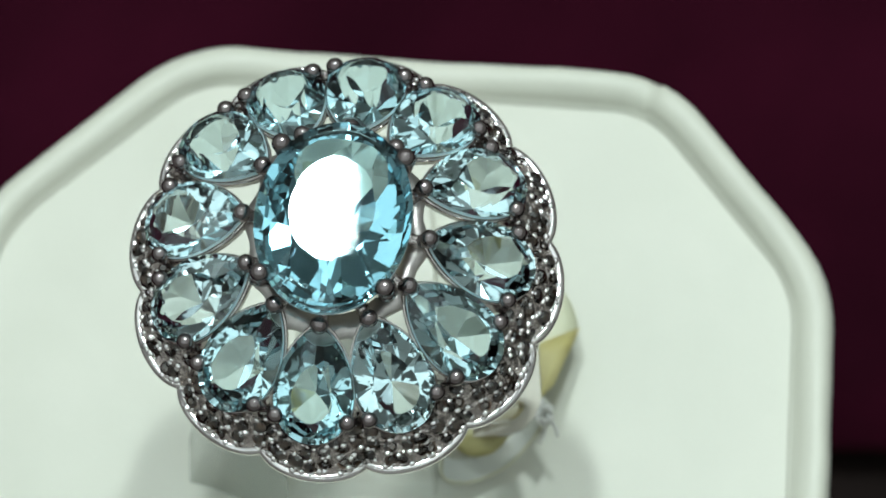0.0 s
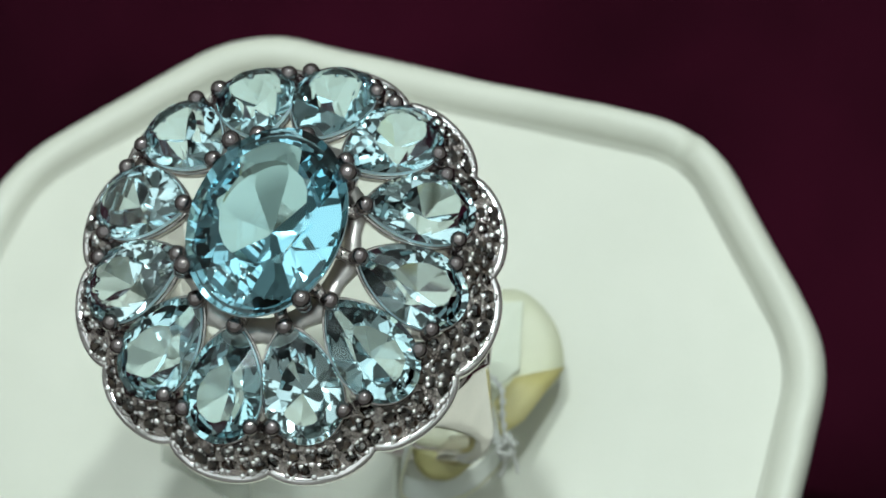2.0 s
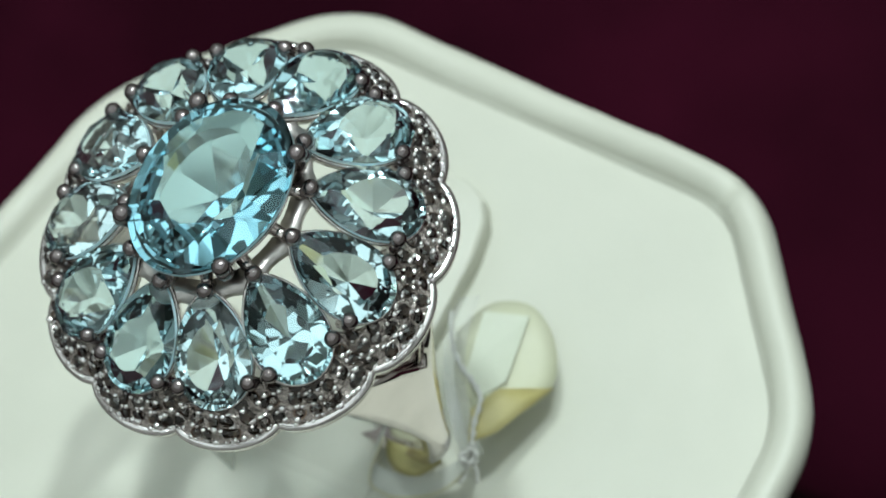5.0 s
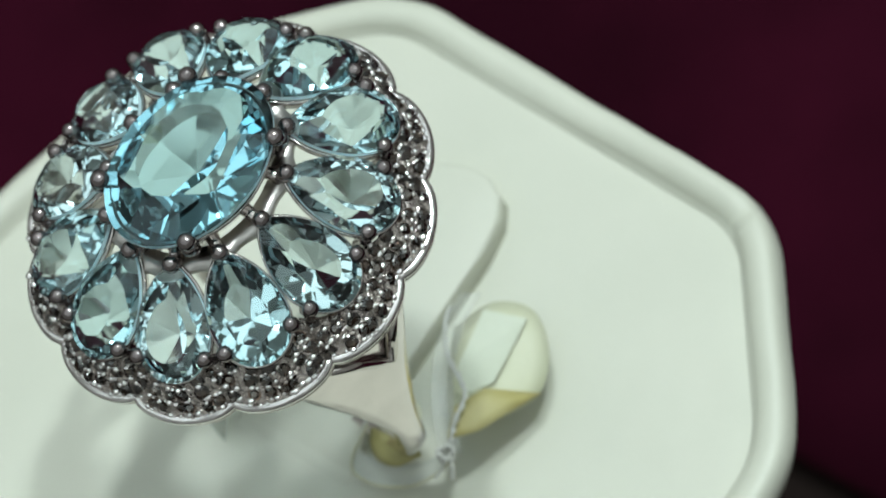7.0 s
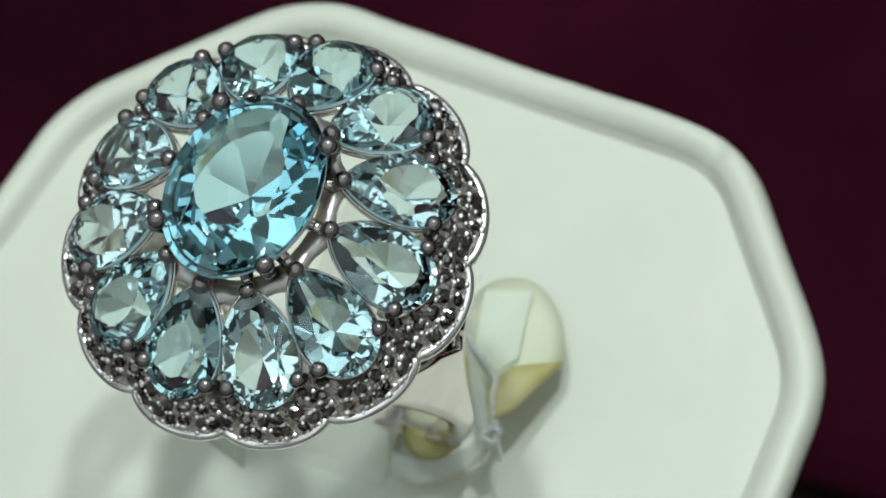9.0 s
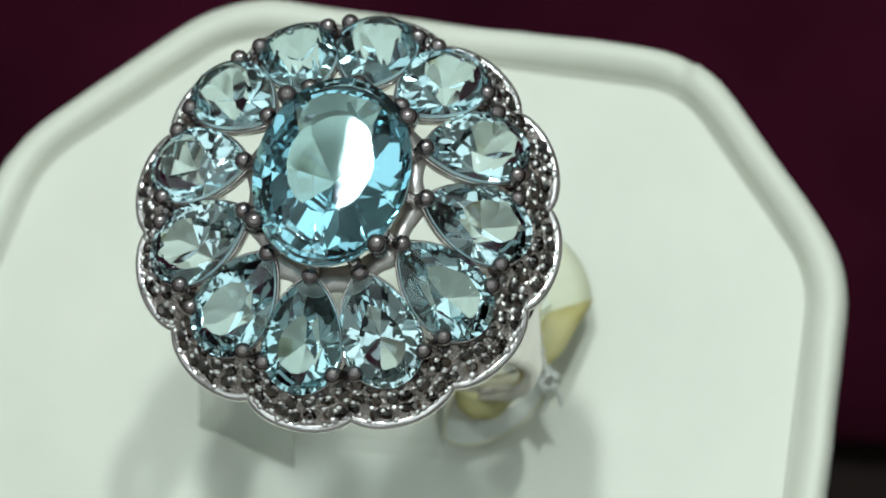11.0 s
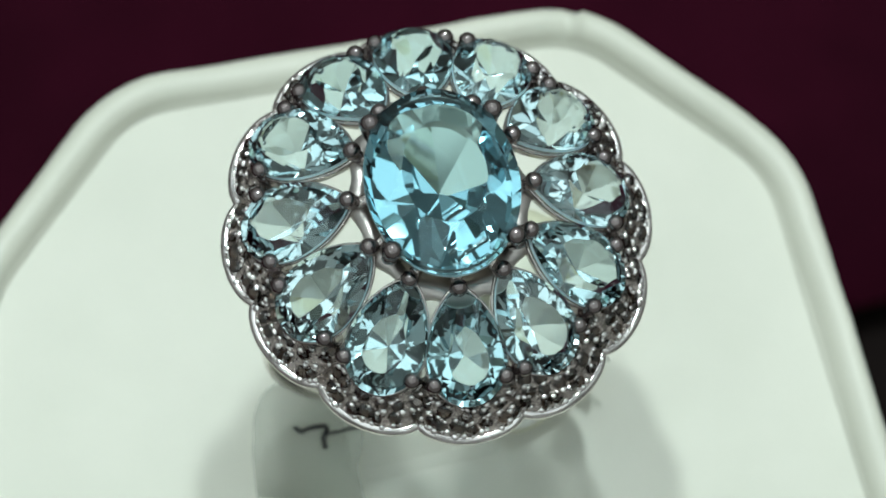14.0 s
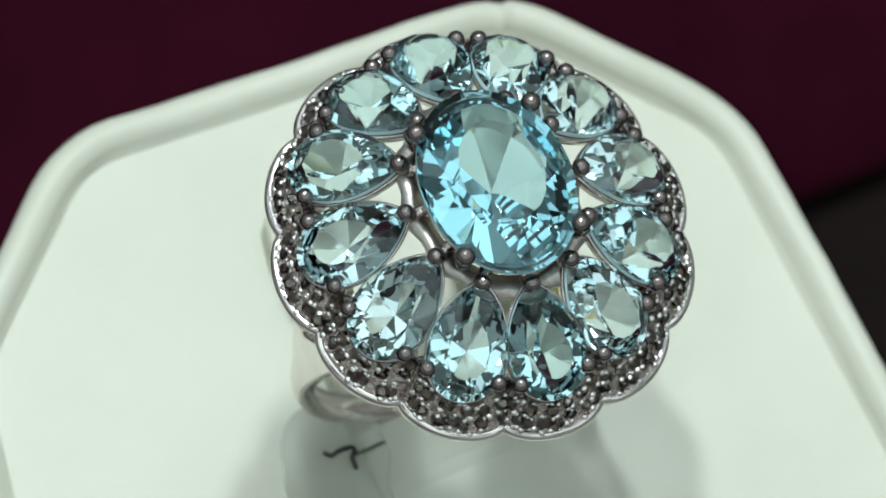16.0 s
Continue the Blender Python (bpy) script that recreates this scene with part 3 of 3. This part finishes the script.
def strip(centres, across, thick):
    bm = bmesh.new()
    a = Vector(across) / 2
    rows = []
    for p in centres:
        p = Vector(p)
        rows.append([bm.verts.new(q * U) for q in (p - a, p - a * 0.33, p + a * 0.33, p + a)])
    for r, t in zip(rows, rows[1:]):
        for k in range(3):
            bm.faces.new((r[k], r[k + 1], t[k + 1], t[k]))
    bmesh.ops.solidify(bm, geom=bm.faces[:], thickness=thick * U)
    return bm


def curve_through(points, n):
    """Points along a smooth curve through the given ones."""
    p = [Vector(q) for q in points]
    p = [p[0] * 2 - p[1]] + p + [p[-1] * 2 - p[-2]]
    out = []
    for i in range(1, len(p) - 2):
        for k in range(n):
            t = k / n
            out.append(0.5 * (2 * p[i] + (p[i + 1] - p[i - 1]) * t + (2 * p[i - 1] - 5 * p[i] + 4 * p[i + 1] - p[i + 2]) * t ** 2
                              + (3 * p[i] - p[i - 1] - 3 * p[i + 1] + p[i + 2]) * t ** 3))
    out.append(p[-2])
    return out


tag = tagged(new("price_tag"), "folded cream plastic price tag tied to the ring", "price tag")


def lobe(outline, centre, n=6):
    """A domed leaf of thin plastic over a closed outline."""
    bm = bmesh.new()
    edge = curve_through(list(outline) + [outline[0]], n)[:-1]
    c = Vector(centre)
    loops = [[bm.verts.new((c + (p - c) * k + Vector((0, 0, (1 - k * k) * 0.5))) * U) for p in edge] for k in (1.0, 0.7, 0.4)]
    top = bm.verts.new((c + Vector((0, 0, 0.5))) * U)
    m = len(edge)
    for a, b in zip(loops, loops[1:]):
        for i in range(m):
            bm.faces.new((a[i], a[(i + 1) % m], b[(i + 1) % m], b[i]))
    for i in range(m):
        bm.faces.new((loops[-1][i], loops[-1][(i + 1) % m], top))
    bmesh.ops.recalc_face_normals(bm, faces=bm.faces[:])
    bmesh.ops.solidify(bm, geom=bm.faces[:], thickness=0.18 * U)
    return bm


part("tag_body", lobe([(5.2, 7.8, 2.8), (6.7, 10.8, 2.9), (9.8, 11.7, 3.0), (12.7, 9.7, 2.9), (14.1, 6.6, 2.8), (13.3, 3.9, 3.5), (11.2, 0.4, 4.7), (9.3, 1.7, 3.6), (6.9, 4.5, 2.9)], (10.0, 6.7, 3.4)), CREAM, tag, "", None, True)
part("tag_flap", sheet([(6.8, 9.8, 3.65), (10.2, 10.7, 3.7), (11.3, 5.2, 4.4), (10.0, 3.3, 4.45), (7.9, 5.0, 3.95)], [(0, 1, 2, 3, 4)], 0.12, 1), PALE, tag, "", None, False)
part("tag_fold", sheet([(14.3, 6.5, 3.0), (11.3, 4.3, 5.0), (10.2, 2.0, 5.2), (11.5, -0.4, 5.7), (12.7, 1.4, 4.7)], [(0, 1, 2, 3, 4)], 0.2, 2), YELLOW, tag, "yellowed folded edge", None, True)
loop = curve_through([(12.2, -1.3, 4.6), (11.0, -2.4, 2.8), (9.5, -3.8, 1.8), (7.6, -4.8, 1.4), (6.1, -5.3, 1.6), (4.8, -5.2, 2.2), (4.6, -4.2, 3.2), (5.2, -2.3, 5.1)], 6)
part("tag_tail", strip([p + Vector((-0.1, 0.75, 0.4)) for p in loop], (-0.2, 1.5, 0.8), 0.06), MILK, tag, "milky clear plastic tail looped under the ring", None, True)
part("tail_edge", tube(bmesh.new(), loop, 0.13, 6), STRAW, tag, "", None, True)
part("tag_lining", lobe([(5.0, -2.1, 4.2), (7.1, -2.0, 4.2), (9.6, -2.0, 4.2), (9.3, -2.8, 4.0), (8.3, -3.7, 3.6), (6.7, -3.9, 3.4), (5.5, -3.2, 3.7)], (7.2, -2.7, 3.7)), OLIVE, tag, "olive yellow inside of the folded tail", None, True)
part("tag_inner", lobe([(4.8, -0.2, 4.6), (5.1, 1.0, 4.6), (6.9, 1.1, 4.6), (8.1, 0.4, 4.6), (8.6, -1.1, 4.5), (7.4, -1.7, 4.4), (5.3, -1.8, 4.4)], (6.6, -0.4, 4.1)), STRAW, tag, "straw coloured inner fold", None, True)
ribbon = curve_through([(5.7, 10.1, 4.8), (6.7, 6.5, 5.5), (8.5, 3.1, 5.7), (10.7, 0.3, 5.5), (12.2, -1.1, 5.2)], 6)
part("tag_ribbon", strip(ribbon, (1.3, 0.9, -0.3), 0.05), FILM, tag, "", None, True)

thread = tagged(new("thread"), "twisted white cotton thread tying the tag", "thread")
way = curve_through([(5.2, 8.5, 4.9), (6.0, 7.4, 6.1), (6.9, 5.9, 6.1), (8.3, 4.6, 6.0), (9.9, 3.7, 5.8), (10.8, 2.9, 5.7), (11.3, 1.1, 5.9), (11.8, -0.4, 5.6), (11.9, -1.2, 5.2)], 7)
for turn in (0.0, math.pi):
    bm = bmesh.new()
    twisted = []
    for i, p in enumerate(way):
        q = i * 0.9 + turn
        twisted.append(p + Vector((math.cos(q) * 0.13, math.sin(q) * 0.13, math.sin(q) * 0.10)))
    tube(bm, twisted, 0.115, 6)
    part("strand", bm, THREAD, thread, "", None, True)
knot = [Vector((12.1 + 0.45 * math.cos(q) + 0.12 * math.sin(2.3 * q), -1.3 + 0.5 * math.sin(q) - 0.02 * q, 5.6 + 0.35 * math.sin(1.7 * q))) for q in (0.35 * i for i in range(54))]
part("knot", tube(bmesh.new(), knot, 0.15, 6), THREAD, thread, "", None, True)
for end in ([(12.2, -1.5, 5.5), (12.8, -1.9, 5.0), (13.1, -2.6, 4.4)], [(12.0, -1.6, 5.4), (12.1, -2.4, 4.7), (11.8, -3.1, 4.2)]):
    part("loose_end", tube(bmesh.new(), curve_through(end, 5), 0.14, 6), THREAD, thread, "", None, True)

label = tagged(new("paper_label"), "small white paper label with a handwritten mark", "label")
bm = bmesh.new()
edge = curve_through([(-13.6, -2.0, 3.9), (-13.2, -0.6, 4.6), (-12.2, 0.8, 5.0), (-10.6, 1.5, 5.1), (-8.6, 1.1, 5.0), (-6.7, -0.2, 4.6), (-5.8, -1.6, 4.2), (-5.8, -3.7, 3.6)], 5)
low = curve_through([(-13.9, -3.0, 3.2), (-12.2, -3.5, 3.0), (-10.0, -4.4, 2.9), (-6.4, -5.7, 2.7)], 12)
foot = [(p.x - 0.2 + 0.01 * i, p.y - 2.2, 0.2) for i, p in enumerate(low)]
rows = [[bm.verts.new((p.lerp(low[min(i, len(low) - 1)], k) + Vector((0, 0, 0.35 * k * (1 - k)))) * U) for i, p in enumerate(edge)] for k in (0.0, 0.25, 0.5, 0.75, 1.0)]
rows.append([bm.verts.new(Vector(foot[min(i, len(foot) - 1)]) * U) for i in range(len(edge))])
for one, two in zip(rows, rows[1:]):
    for i in range(len(one) - 1):
        bm.faces.new((one[i], one[i + 1], two[i + 1], two[i]))
bmesh.ops.recalc_face_normals(bm, faces=bm.faces[:])
bmesh.ops.solidify(bm, geom=bm.faces[:], thickness=0.14 * U)
part("sheet", bm, TISSUE, label, "", None, True)


def ink(points, radius):
    part("ink_stroke", tube(bmesh.new(), [(x, y, z + 0.1) for x, y, z in points], radius, 6), INK, label, "", None, True)


ink([(-10.6, -2.1, 4.7), (-10.2, -2.6, 4.6), (-9.5, -2.4, 4.5), (-8.5, -2.4, 4.3), (-8.2, -2.6, 4.2)], 0.19)
ink([(-8.2, -2.6, 4.2), (-8.7, -3.2, 4.1), (-8.7, -4.0, 3.8)], 0.19)
ink([(-8.5, -3.0, 4.1), (-7.2, -3.0, 4.0), (-5.9, -2.9, 3.9)], 0.12)
